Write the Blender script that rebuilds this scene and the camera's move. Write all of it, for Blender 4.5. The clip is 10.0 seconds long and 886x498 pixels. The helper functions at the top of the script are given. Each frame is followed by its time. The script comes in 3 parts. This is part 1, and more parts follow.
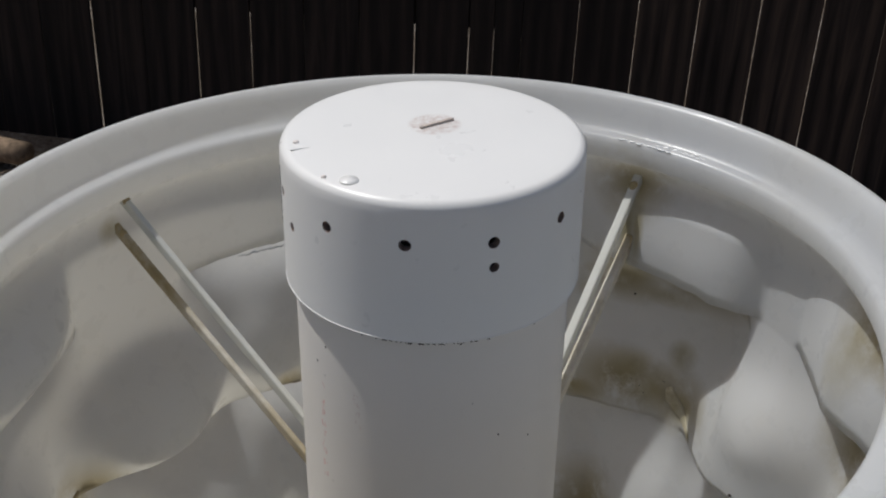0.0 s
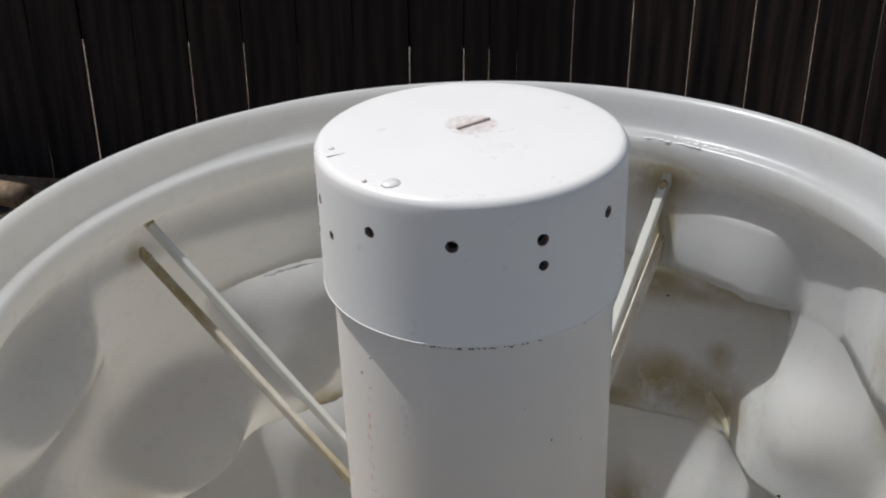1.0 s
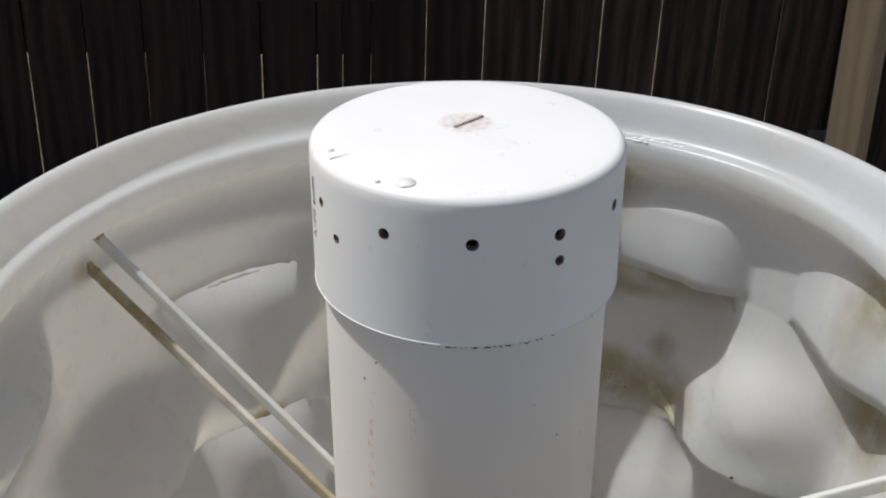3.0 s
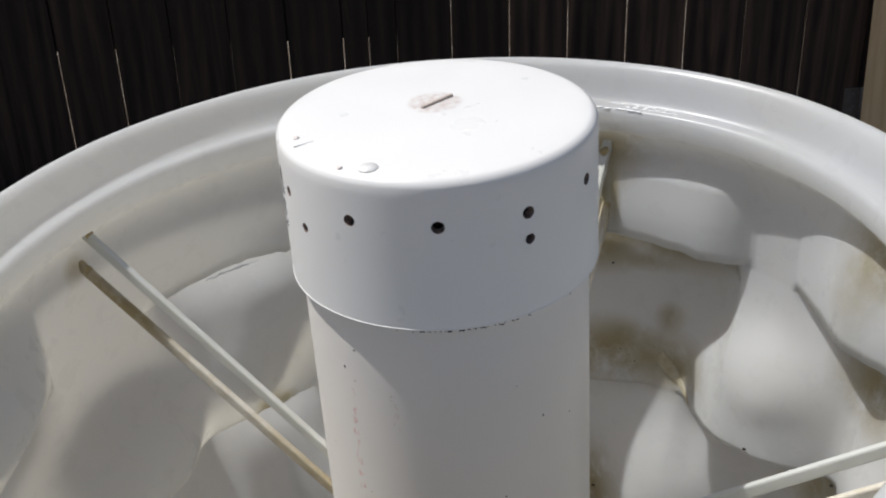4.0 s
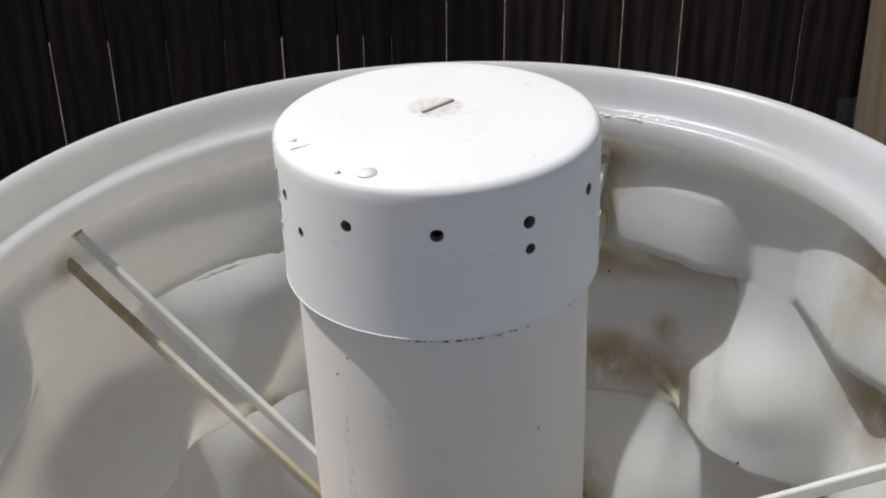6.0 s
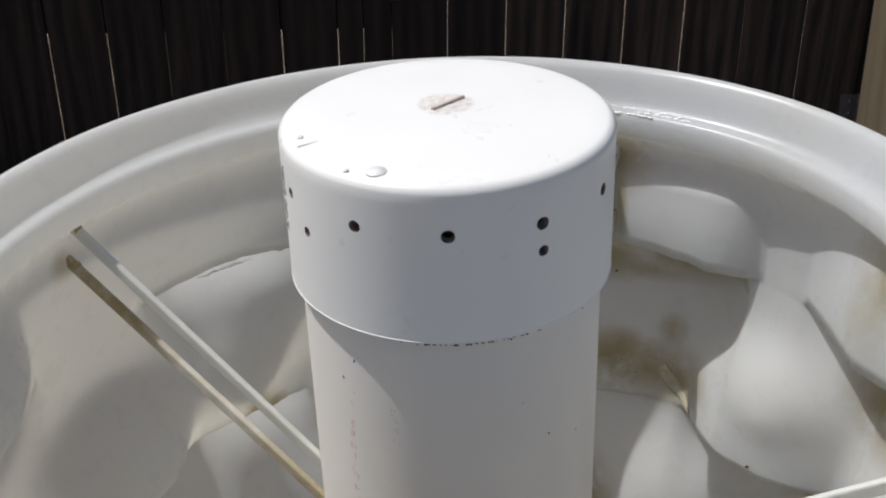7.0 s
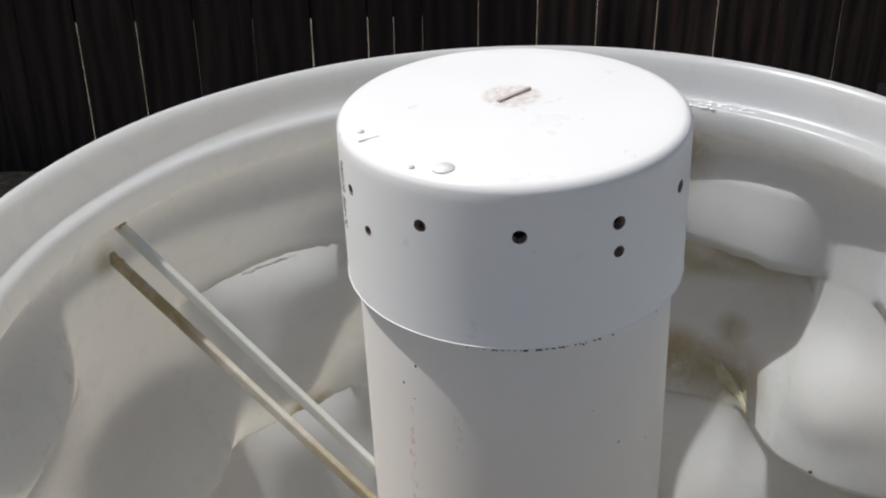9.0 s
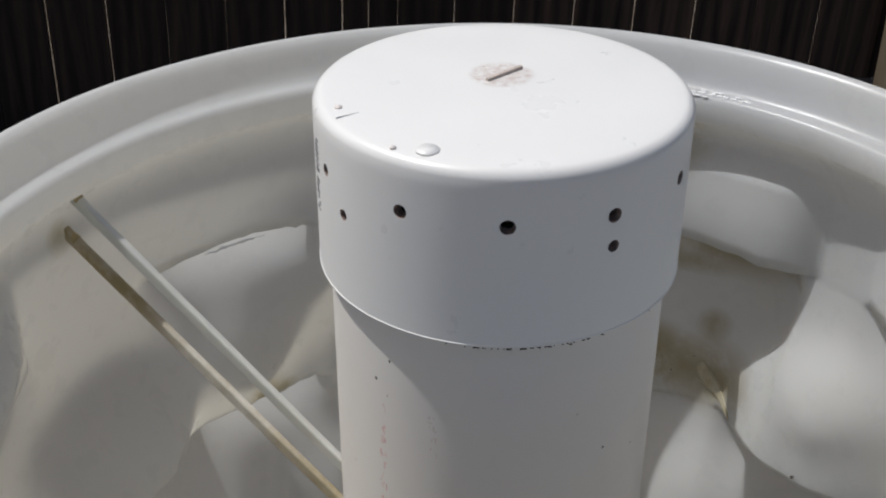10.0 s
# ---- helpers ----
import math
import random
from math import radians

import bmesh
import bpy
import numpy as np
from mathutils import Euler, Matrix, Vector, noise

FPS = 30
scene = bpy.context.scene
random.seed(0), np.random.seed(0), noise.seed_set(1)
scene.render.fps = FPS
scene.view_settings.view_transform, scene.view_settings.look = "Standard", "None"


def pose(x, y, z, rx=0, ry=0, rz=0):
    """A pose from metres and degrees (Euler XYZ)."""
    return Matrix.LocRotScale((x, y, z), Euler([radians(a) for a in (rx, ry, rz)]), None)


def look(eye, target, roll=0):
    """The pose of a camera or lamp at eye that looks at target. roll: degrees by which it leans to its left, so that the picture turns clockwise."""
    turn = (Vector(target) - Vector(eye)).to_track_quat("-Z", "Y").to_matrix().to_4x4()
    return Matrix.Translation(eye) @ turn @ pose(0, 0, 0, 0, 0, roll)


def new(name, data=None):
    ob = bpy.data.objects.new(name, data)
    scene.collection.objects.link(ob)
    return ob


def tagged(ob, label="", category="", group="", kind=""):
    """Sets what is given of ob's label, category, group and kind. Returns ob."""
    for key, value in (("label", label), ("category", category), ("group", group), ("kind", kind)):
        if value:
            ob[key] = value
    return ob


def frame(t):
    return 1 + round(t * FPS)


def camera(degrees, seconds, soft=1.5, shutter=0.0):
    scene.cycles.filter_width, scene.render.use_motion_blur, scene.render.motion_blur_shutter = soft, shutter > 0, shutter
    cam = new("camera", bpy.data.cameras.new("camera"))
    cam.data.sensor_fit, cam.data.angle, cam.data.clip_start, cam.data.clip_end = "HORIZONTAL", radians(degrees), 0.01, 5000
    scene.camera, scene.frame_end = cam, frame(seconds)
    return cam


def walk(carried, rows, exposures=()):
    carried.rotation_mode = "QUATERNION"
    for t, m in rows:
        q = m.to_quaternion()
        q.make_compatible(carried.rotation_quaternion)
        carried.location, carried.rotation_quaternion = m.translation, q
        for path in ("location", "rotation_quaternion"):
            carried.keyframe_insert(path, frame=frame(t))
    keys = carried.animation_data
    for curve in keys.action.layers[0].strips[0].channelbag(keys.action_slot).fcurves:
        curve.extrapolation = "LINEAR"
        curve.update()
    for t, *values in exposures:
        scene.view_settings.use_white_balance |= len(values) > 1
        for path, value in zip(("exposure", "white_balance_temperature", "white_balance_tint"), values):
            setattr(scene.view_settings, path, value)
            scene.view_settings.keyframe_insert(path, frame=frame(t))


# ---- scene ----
cam = camera(40.97, 10.0, soft=2.1)
# seconds, eye x y z, pitch, yaw, roll
ROWS = [
    (0, 0.1029, -0.5916, 1.4795, -29.14, 9.29, 0.68),
    (0.3, 0.1068, -0.6007, 1.4806, -28.74, 8.18, 0.35),
    (0.5, 0.0946, -0.6049, 1.4714, -28.83, 6.97, 0.04),
    (0.7, 0.0911, -0.6000, 1.4669, -28.13, 7.70, -0.50),
    (1, 0.0760, -0.5867, 1.4603, -27.84, 9.02, -1.95),
    (1.2, 0.0677, -0.5708, 1.4495, -27.91, 9.22, -1.64),
    (1.5, 0.0446, -0.5393, 1.4318, -28.83, 5.98, 1.58),
    (2, 0.0130, -0.5359, 1.4427, -26.58, 6.79, 0.73),
    (2.2, -0.0047, -0.5508, 1.4414, -27.81, 5.65, 0.18),
    (2.5, -0.0297, -0.5804, 1.4494, -27.79, 0.37, 1.12),
    (2.7, -0.0274, -0.5917, 1.4564, -27.36, -0.35, 0.88),
    (3.8, 0.0188, -0.5778, 1.4509, -28.91, 1.86, -3.50),
    (4, 0.0233, -0.5796, 1.4521, -28.64, 2.43, -3.96),
    (4.5, 0.0346, -0.5788, 1.4519, -28.53, 2.41, -3.36),
    (5, 0.0351, -0.5705, 1.4470, -29.05, 2.45, -3.04),
    (5.5, 0.0270, -0.5698, 1.4506, -28.58, 2.05, -2.76),
    (7, 0.0117, -0.5521, 1.4464, -29.02, 1.65, -1.96),
    (7.5, 0.0116, -0.5412, 1.4439, -29.08, 1.74, -2.16),
    (8, -0.0016, -0.5345, 1.4442, -29.87, 1.07, -1.82),
    (8.5, -0.0020, -0.5318, 1.4439, -29.93, 1.13, -1.55),
    (9, -0.0097, -0.5251, 1.4378, -29.52, 2.91, -2.48),
    (9.2, -0.0048, -0.5250, 1.4350, -29.59, 4.88, -2.76),
    (9.5, -0.0130, -0.5119, 1.4316, -29.71, 4.02, -2.07),
    (10, -0.0175, -0.4899, 1.4217, -30.50, 1.03, 0.27),
]
walk(cam, [(t, pose(x, y, z, 0, 0, yaw) @ pose(0, 0, 0, 90 + pitch) @ pose(0, 0, 0, 0, 0, roll)) for t, x, y, z, pitch, yaw, roll in ROWS],
     exposures=[(0, -0.58, 6330, 9.5), (0.5, -0.37, 6330, 9.5), (1, -0.32, 6330, 9.5), (1.5, -0.08, 6330, 9.5), (2.5, -0.17, 6330, 9.5), (5.5, -0.17, 6330, 9.5), (8.5, -0.16, 6330, 9.5), (9.5, -0.17, 6330, 9.5), (10, -0.41, 6330, 9.5)])

# ---- light: high sun from beyond the fence on the left, clear sky ----
SUN_AZ, SUN_EL = 166.0, 63.0
sd = Vector((math.cos(radians(SUN_AZ)) * math.cos(radians(SUN_EL)), math.sin(radians(SUN_AZ)) * math.cos(radians(SUN_EL)), math.sin(radians(SUN_EL))))
sun = new("sun", bpy.data.lights.new("sun", "SUN"))
sun.data.energy, sun.data.angle, sun.data.color = 4.1, radians(0.8), (1.0, 0.98, 0.95)
sun.matrix_world = look(sd * 20, (0, 0, 0))
world = bpy.data.worlds.new("sky")
scene.world = world
world.use_nodes = True
wn = world.node_tree
sky = wn.nodes.new("ShaderNodeTexSky")
sky.sky_type, sky.sun_disc = "NISHITA", False
sky.air_density, sky.dust_density, sky.ozone_density = 0.8, 3.0, 0.6
sky.sun_elevation, sky.sun_rotation = radians(SUN_EL), radians(90 - SUN_AZ)
wn.links.new(sky.outputs[0], wn.nodes["Background"].inputs[0])
wn.nodes["Background"].inputs[1].default_value = 0.095


# ---- materials ----
class Mat:
    """A small builder of node materials in object space."""

    def __init__(self, name, rough=0.5, spec=0.5, metal=0.0):
        self.m = bpy.data.materials.new(name)
        self.m.use_nodes = True
        self.t = self.m.node_tree
        self.b = self.t.nodes["Principled BSDF"]
        self.b.inputs["Roughness"].default_value = rough
        self.b.inputs["Specular IOR Level"].default_value = spec
        self.b.inputs["Metallic"].default_value = metal
        self.co = self.t.nodes.new("ShaderNodeTexCoord").outputs["Object"]

    def link(self, a, b):
        self.t.links.new(a, b)

    def scaled(self, sx, sy, sz, offset=None):
        n = self.t.nodes.new("ShaderNodeMapping")
        n.inputs["Scale"].default_value = (sx, sy, sz)
        self.link(self.co, n.inputs["Vector"])
        if offset is not None:
            self.link(offset, n.inputs["Location"])
        return n.outputs[0]

    def noise(self, scale, detail=4.0, rough=0.55, vec=None, distort=0.0):
        n = self.t.nodes.new("ShaderNodeTexNoise")
        n.inputs["Scale"].default_value, n.inputs["Detail"].default_value = scale, detail
        n.inputs["Roughness"].default_value, n.inputs["Distortion"].default_value = rough, distort
        self.link(vec if vec is not None else self.co, n.inputs["Vector"])
        return n.outputs["Fac"]

    def ramp(self, fac, stops):
        n = self.t.nodes.new("ShaderNodeValToRGB")
        e = n.color_ramp.elements
        while len(e) < len(stops):
            e.new(0.5)
        for el, (at, c) in zip(e, stops):
            el.position, el.color = at, (c if isinstance(c, tuple) else (c, c, c)) + (1,)
        self.link(fac, n.inputs[0])
        return n.outputs[0]

    def math(self, op, a, b=0.0, clamp=False):
        n = self.t.nodes.new("ShaderNodeMath")
        n.operation, n.use_clamp = op, clamp
        for i, v in ((0, a), (1, b)):
            if isinstance(v, (int, float)):
                n.inputs[i].default_value = v
            else:
                self.link(v, n.inputs[i])
        return n.outputs[0]

    def mix(self, fac, a, b, blend="MIX"):
        n = self.t.nodes.new("ShaderNodeMix")
        n.data_type, n.blend_type = "RGBA", blend
        for key, v in (("Factor_Float", fac), ("A_Color", a), ("B_Color", b)):
            s = next(i for i in n.inputs if i.identifier == key)
            if isinstance(v, (int, float)):
                s.default_value = v
            elif isinstance(v, tuple):
                s.default_value = v + (1,)
            else:
                self.link(v, s)
        return next(o for o in n.outputs if o.identifier == "Result_Color")

    def spot(self, at, radius, soft=0.6, squash=(1, 1, 1)):
        """1 near a place on the thing, falling to 0 at the radius."""
        n = self.t.nodes.new("ShaderNodeMapping")
        n.vector_type = "POINT"
        n.inputs["Scale"].default_value = squash
        n.inputs["Location"].default_value = [-a * s for a, s in zip(at, squash)]
        self.link(self.co, n.inputs["Vector"])
        d = self.t.nodes.new("ShaderNodeVectorMath")
        d.operation = "LENGTH"
        self.link(n.outputs[0], d.inputs[0])
        r = self.t.nodes.new("ShaderNodeMapRange")
        r.inputs["From Min"].default_value, r.inputs["From Max"].default_value = radius * (1 - soft), radius
        r.inputs["To Min"].default_value, r.inputs["To Max"].default_value = 1, 0
        self.link(d.outputs["Value"], r.inputs["Value"])
        return r.outputs[0]

    def bump(self, height, strength=0.2, distance=0.001):
        n = self.t.nodes.new("ShaderNodeBump")
        n.inputs["Strength"].default_value, n.inputs["Distance"].default_value = strength, distance
        self.link(height, n.inputs["Height"])
        self.link(n.outputs[0], self.b.inputs["Normal"])
        return n.outputs[0]

    def colour(self, c):
        if isinstance(c, tuple):
            self.b.inputs["Base Color"].default_value = c + (1,)
        else:
            self.link(c, self.b.inputs["Base Color"])

    def rough(self, r):
        self.link(r, self.b.inputs["Roughness"])

    def random(self):
        return self.t.nodes.new("ShaderNodeObjectInfo").outputs["Random"]

    def thin(self, amount, colour, stain=None, dirty=None):
        """Lets part of the light through, as thin milky plastic does."""
        tr = self.t.nodes.new("ShaderNodeBsdfTranslucent")
        if stain is None:
            tr.inputs["Color"].default_value = colour + (1,)
        else:
            self.link(self.mix(stain, colour, dirty), tr.inputs["Color"])
        mx = self.t.nodes.new("ShaderNodeMixShader")
        mx.inputs[0].default_value = amount
        self.link(self.b.outputs[0], mx.inputs[1])
        self.link(tr.outputs[0], mx.inputs[2])
        self.link(mx.outputs[0], self.t.nodes["Material Output"].inputs[0])


DC = (0.0051, -0.0244)  # the drum's axis; the pipe stands at the origin
RIM = 1.15


def on_wall(az, dz, r=0.284):
    return (DC[0] + r * math.cos(radians(az)), DC[1] + r * math.sin(radians(az)), RIM + dz)


def in_drum(az, dz, r=0.284):
    return (r * math.cos(radians(az)), r * math.sin(radians(az)), RIM + dz)


def hdpe():
    m = Mat("milky_hdpe", 0.38, 0.45)
    tint = m.ramp(m.noise(5.0, 3), [(0.3, (0.70, 0.715, 0.73)), (0.7, (0.76, 0.785, 0.81))])
    mottled = m.noise(38, 6, 0.7)
    stain = None
    for at, r, sq in ((in_drum(67, -0.062), 0.040, (1, 1, 1)), 
                      (in_drum(66, -0.143, 0.303), 0.045, (1, 1, 1.6)), (in_drum(57, -0.150, 0.308), 0.060, (1, 1, 2.4)), (in_drum(70, -0.165, 0.312), 0.05, (1, 1, 2.2)), (in_drum(50, -0.146, 0.304), 0.035, (1, 1, 2.6)),
                      (in_drum(56, -0.245, 0.27), 0.045, (1, 1, 1.2)), (in_drum(66, -0.245), 0.060, (1, 1, 1.8)), (in_drum(74, -0.262), 0.05, (1, 1, 2.5)),
                      (in_drum(165, -0.262), 0.035, (1, 1, 1)), (in_drum(168, -0.275), 0.03, (1, 1, 0.6)), (in_drum(126, -0.262), 0.020, (1, 1, 1)), (in_drum(69, -0.39), 0.06, (1, 1, 1)),
                      (in_drum(30, -0.30), 0.05, (1, 1, 1.6)), (in_drum(18, -0.17), 0.05, (1, 1, 1.2)), (in_drum(16, -0.07), 0.06, (1, 1, 2.0))):
        s = m.spot(at, r, 0.85, sq)
        stain = s if stain is None else m.math("MAXIMUM", stain, s)
    dirt = m.math("MULTIPLY", m.math("MULTIPLY", stain, m.ramp(mottled, [(0.33, 0.0), (0.50, 1.0)])), 1.0)
    col = m.mix(dirt, tint, (0.36, 0.30, 0.15))
    # olive run-off down the wall and along the slits
    runs = None
    for at, r, sq in ((in_drum(67.2, -0.100, 0.275), 0.050, (6, 1, 1)), (in_drum(65.3, -0.095, 0.275), 0.045, (8, 1, 1)), (in_drum(67, -0.1455, 0.308), 0.036, (1, 1, 2.4)),
                      (in_drum(62.8, -0.1475, 0.309), 0.038, (1, 1, 2.8)), (in_drum(57.5, -0.1510, 0.311), 0.032, (1, 1, 2.6)), (in_drum(62, -0.171, 0.316), 0.034, (1, 1, 4)), (in_drum(69, -0.160, 0.313), 0.030, (1, 1, 3)), (in_drum(52, -0.143, 0.305), 0.020, (1, 1, 2)),
                      (in_drum(60.2, -0.241, 0.290), 0.028, (1, 1, 1.2)), (in_drum(57, -0.212, 0.300), 0.016, (1, 1, 1)), (in_drum(64.4, -0.233, 0.292), 0.026, (1, 1, 1.5)), (in_drum(55, -0.250, 0.287), 0.018, (1, 1, 0.8)),
                      (in_drum(19.9, -0.103), 0.035, (1, 1, 0.8)), (in_drum(16.7, -0.157), 0.035, (1, 1, 2)), (in_drum(27, -0.284), 0.03, (1, 1, 1.5)),
                      (in_drum(122.5, -0.264), 0.014, (1, 1, 1.8)), (in_drum(143, -0.274), 0.020, (1, 1, 2.5)), (in_drum(153.5, -0.074), 0.012, (1, 1, 0.8))):
        s = m.spot(at, r, 0.75, sq)
        runs = s if runs is None else m.math("MAXIMUM", runs, s)
    runs = m.math("MULTIPLY", runs, m.ramp(m.noise(24, 5, 0.65), [(0.30, 0.15), (0.56, 0.85)]))
    col = m.mix(runs, col, (0.33, 0.285, 0.13))
    film = m.math("MULTIPLY", m.ramp(m.noise(9, 5, 0.6), [(0.5, 0.0), (0.75, 1.0)]), 0.22)
    col = m.mix(film, col, (0.66, 0.62, 0.52))
    m.colour(col)
    m.rough(m.ramp(m.noise(60, 4), [(0.3, 0.23), (0.7, 0.38)]))
    m.bump(m.noise(14, 4, 0.5), 0.25, 0.004)
    m.thin(0.53, (0.94, 0.905, 0.82), m.math("MULTIPLY", m.math("MAXIMUM", dirt, runs), 0.5), (0.50, 0.42, 0.22))
    return m.m


def pvc(name, a, b, rough, specks=0.0, ring=None, scuffs=0.16):
    m = Mat(name, rough, 0.5)
    col = m.mix(m.noise(11, 5), a, b)
    scuff = m.ramp(m.noise(1, 6, 0.7, m.scaled(60, 60, 14)), [(0.62, 0.0), (0.8, 1.0)])
    col = m.mix(m.math("MULTIPLY", scuff, scuffs), col, (0.45, 0.42, 0.38))
    if specks:
        col = m.mix(m.ramp(m.noise(150, 2), [(0.765, 0.0), (0.80, specks)]), col, (0.12, 0.10, 0.08))
    if ring:
        worn = m.math("MULTIPLY", m.spot(ring, 0.0155, 0.2), m.ramp(m.noise(260, 5, 0.75), [(0.40, 0.05), (0.60, 0.75)]))
        col = m.mix(worn, col, (0.50, 0.40, 0.35))
    m.colour(col)
    m.rough(m.ramp(m.noise(35, 5), [(0.3, rough - 0.08), (0.7, rough + 0.10)]))
    m.bump(m.noise(90, 4), 0.06, 0.001)
    return m.m


def wood(name, dark, mid, light, figure=0.14):
    m = Mat(name, 0.8, 0.25)
    rnd = m.random()
    shift = m.t.nodes.new("ShaderNodeCombineXYZ")
    m.link(m.math("MULTIPLY", rnd, 37.0), shift.inputs[0])
    m.link(m.math("MULTIPLY", rnd, 11.0), shift.inputs[2])
    grain = m.noise(1.0, 5, 0.6, m.scaled(26, 26, 1.6, shift.outputs[0]), 1.4)
    rings = m.t.nodes.new("ShaderNodeTexWave")
    rings.inputs["Scale"].default_value, rings.inputs["Distortion"].default_value = 1.0, 7.0
    rings.inputs["Detail"].default_value, rings.inputs["Detail Scale"].default_value = 3.0, 0.7
    m.link(m.scaled(7, 2, 0.9, shift.outputs[0]), rings.inputs["Vector"])
    fine = m.noise(1.0, 3, 0.6, m.scaled(150, 150, 5, shift.outputs[0]))
    fac = m.math("ADD", m.math("MULTIPLY", grain, 0.88 - figure), m.math("MULTIPLY", rings.outputs["Fac"], figure))
    fac = m.math("ADD", fac, m.math("MULTIPLY", fine, 0.12))
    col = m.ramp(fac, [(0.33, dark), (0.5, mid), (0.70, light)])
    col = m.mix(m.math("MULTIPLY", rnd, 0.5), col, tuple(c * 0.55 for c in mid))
    m.colour(col)
    m.bump(fac, 0.35, 0.0015)
    return m.m


def plain(name, c, rough=0.6, metal=0.0, var=0.25, scale=40):
    m = Mat(name, rough, 0.4, metal)
    m.colour(m.ramp(m.noise(scale, 5, 0.65), [(0.3, tuple(v * (1 - var) for v in c)), (0.7, tuple(min(1, v * (1 + var)) for v in c))]))
    m.bump(m.noise(scale * 2.5, 4), 0.3, 0.001)
    return m.m


def strip():
    m = Mat("clear_strip", 0.55, 0.35)
    m.colour(m.ramp(m.noise(35, 5), [(0.3, (0.70, 0.70, 0.64)), (0.7, (0.78, 0.785, 0.74))]))
    m.bump(m.noise(130, 3), 0.3, 0.001)
    m.thin(0.3, (0.85, 0.84, 0.77))
    return m.m


HDPE = hdpe()
CAP = pvc("cap_pvc", (0.81, 0.798, 0.765), (0.77, 0.757, 0.725), 0.34, 0.0, (-0.0006, 0.0073, 1.22), 0.0)
PIPE = pvc("pipe_pvc", (0.78, 0.745, 0.69), (0.72, 0.685, 0.635), 0.40, 0.5)
STRIP = strip()
# two fence tones: a near-black one and a lighter brown one
FENCE = wood("dark_fence", (0.006, 0.005, 0.0045), (0.018, 0.013, 0.011), (0.044, 0.030, 0.024))
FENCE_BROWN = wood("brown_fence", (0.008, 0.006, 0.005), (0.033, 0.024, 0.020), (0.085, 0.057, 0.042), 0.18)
POST = wood("post_wood", (0.40, 0.30, 0.17), (0.50, 0.40, 0.25), (0.58, 0.47, 0.31))
BARK = plain("bark", (0.20, 0.14, 0.09), 0.9, 0, 0.6, 30)
STEEL = plain("galvanised_steel", (0.10, 0.10, 0.10), 0.65, 0.4, 0.2, 60)
HOLE = plain("hole_grime", (0.30, 0.22, 0.18), 0.8, 0, 0.5, 400)
GLUE = plain("old_glue", (0.36, 0.28, 0.14), 0.4, 0, 0.4, 120)
GRIME = plain("grime", (0.06, 0.045, 0.03), 0.8, 0, 0.4, 200)
PINK = plain("dusty_pink", (0.72, 0.65, 0.60), 0.6, 0, 0.12, 300)
TAN = plain("dirty_sprue", (0.52, 0.44, 0.38), 0.6, 0, 0.25, 300)
RED = plain("red_ink", (0.70, 0.47, 0.43), 0.5, 0, 0.25, 500)
RED_FAINT = plain("faint_red_ink", (0.66, 0.57, 0.53), 0.5, 0, 0.15, 500)
INK = plain("dark_ink", (0.10, 0.09, 0.10), 0.5, 0, 0.3, 300)
BUG = plain("leaf_bits", (0.05, 0.035, 0.025), 0.8, 0, 0.4, 200)


def stained_strip():
    m = Mat("stained_strip", 0.45, 0.4)
    f = m.noise(45, 6, 0.7)
    worn = m.ramp(f, [(0.35, (0.56, 0.50, 0.38)), (0.6, (0.72, 0.68, 0.59))])
    ends = m.math("MAXIMUM", m.spot((-0.245, 0.105, 1.08), 0.100, 0.45), m.math("MULTIPLY", m.spot((-0.09, 0.04, 0.93), 0.075, 0.8), 0.8))
    ends = m.math("MAXIMUM", ends, m.spot((0.12, 0.235, 1.06), 0.05, 0.6))
    m.colour(m.mix(m.math("MULTIPLY", ends, m.ramp(m.noise(70, 4), [(0.3, 0.45), (0.55, 1.0)])), worn, (0.34, 0.265, 0.13)))
    m.bump(m.noise(120, 3), 0.4, 0.0015)
    return m.m


def soil():
    m = Mat("soil", 0.95, 0.2)
    f = m.math("ADD", m.math("MULTIPLY", m.noise(3, 6), 0.5), m.math("MULTIPLY", m.noise(45, 5, 0.7), 0.5))
    m.colour(m.ramp(f, [(0.35, (0.07, 0.05, 0.035)), (0.5, (0.17, 0.135, 0.10)), (0.68, (0.42, 0.39, 0.35))]))
    m.bump(f, 0.8, 0.02)
    return m.m


STRIP_OLD, SOIL = stained_strip(), soil()


# ---- mesh helpers ----
def part(name, bm, material, parent=None, label="", smooth=True):
    me = bpy.data.meshes.new(name)
    bm.to_mesh(me)
    bm.free()
    me.materials.append(material)
    if smooth:
        me.shade_smooth()
    ob = new(name, me)
    ob.parent = parent
    if label:
        tagged(ob, label)
    return ob


def thing(name, label, category, group="", kind="", at=(0, 0, 0)):
    e = tagged(new(name), label, category, group, kind)
    e.location = at
    return e


def box(bm, size, m=Matrix(), bevel=0.0):
    made = bmesh.ops.create_cube(bm, size=1, matrix=m @ Matrix.Diagonal((*size, 1)))
    if bevel:
        edges = list({e for v in made["verts"] for e in v.link_edges})
        bmesh.ops.bevel(bm, geom=edges, offset=bevel, segments=2, affect="EDGES", profile=0.5)


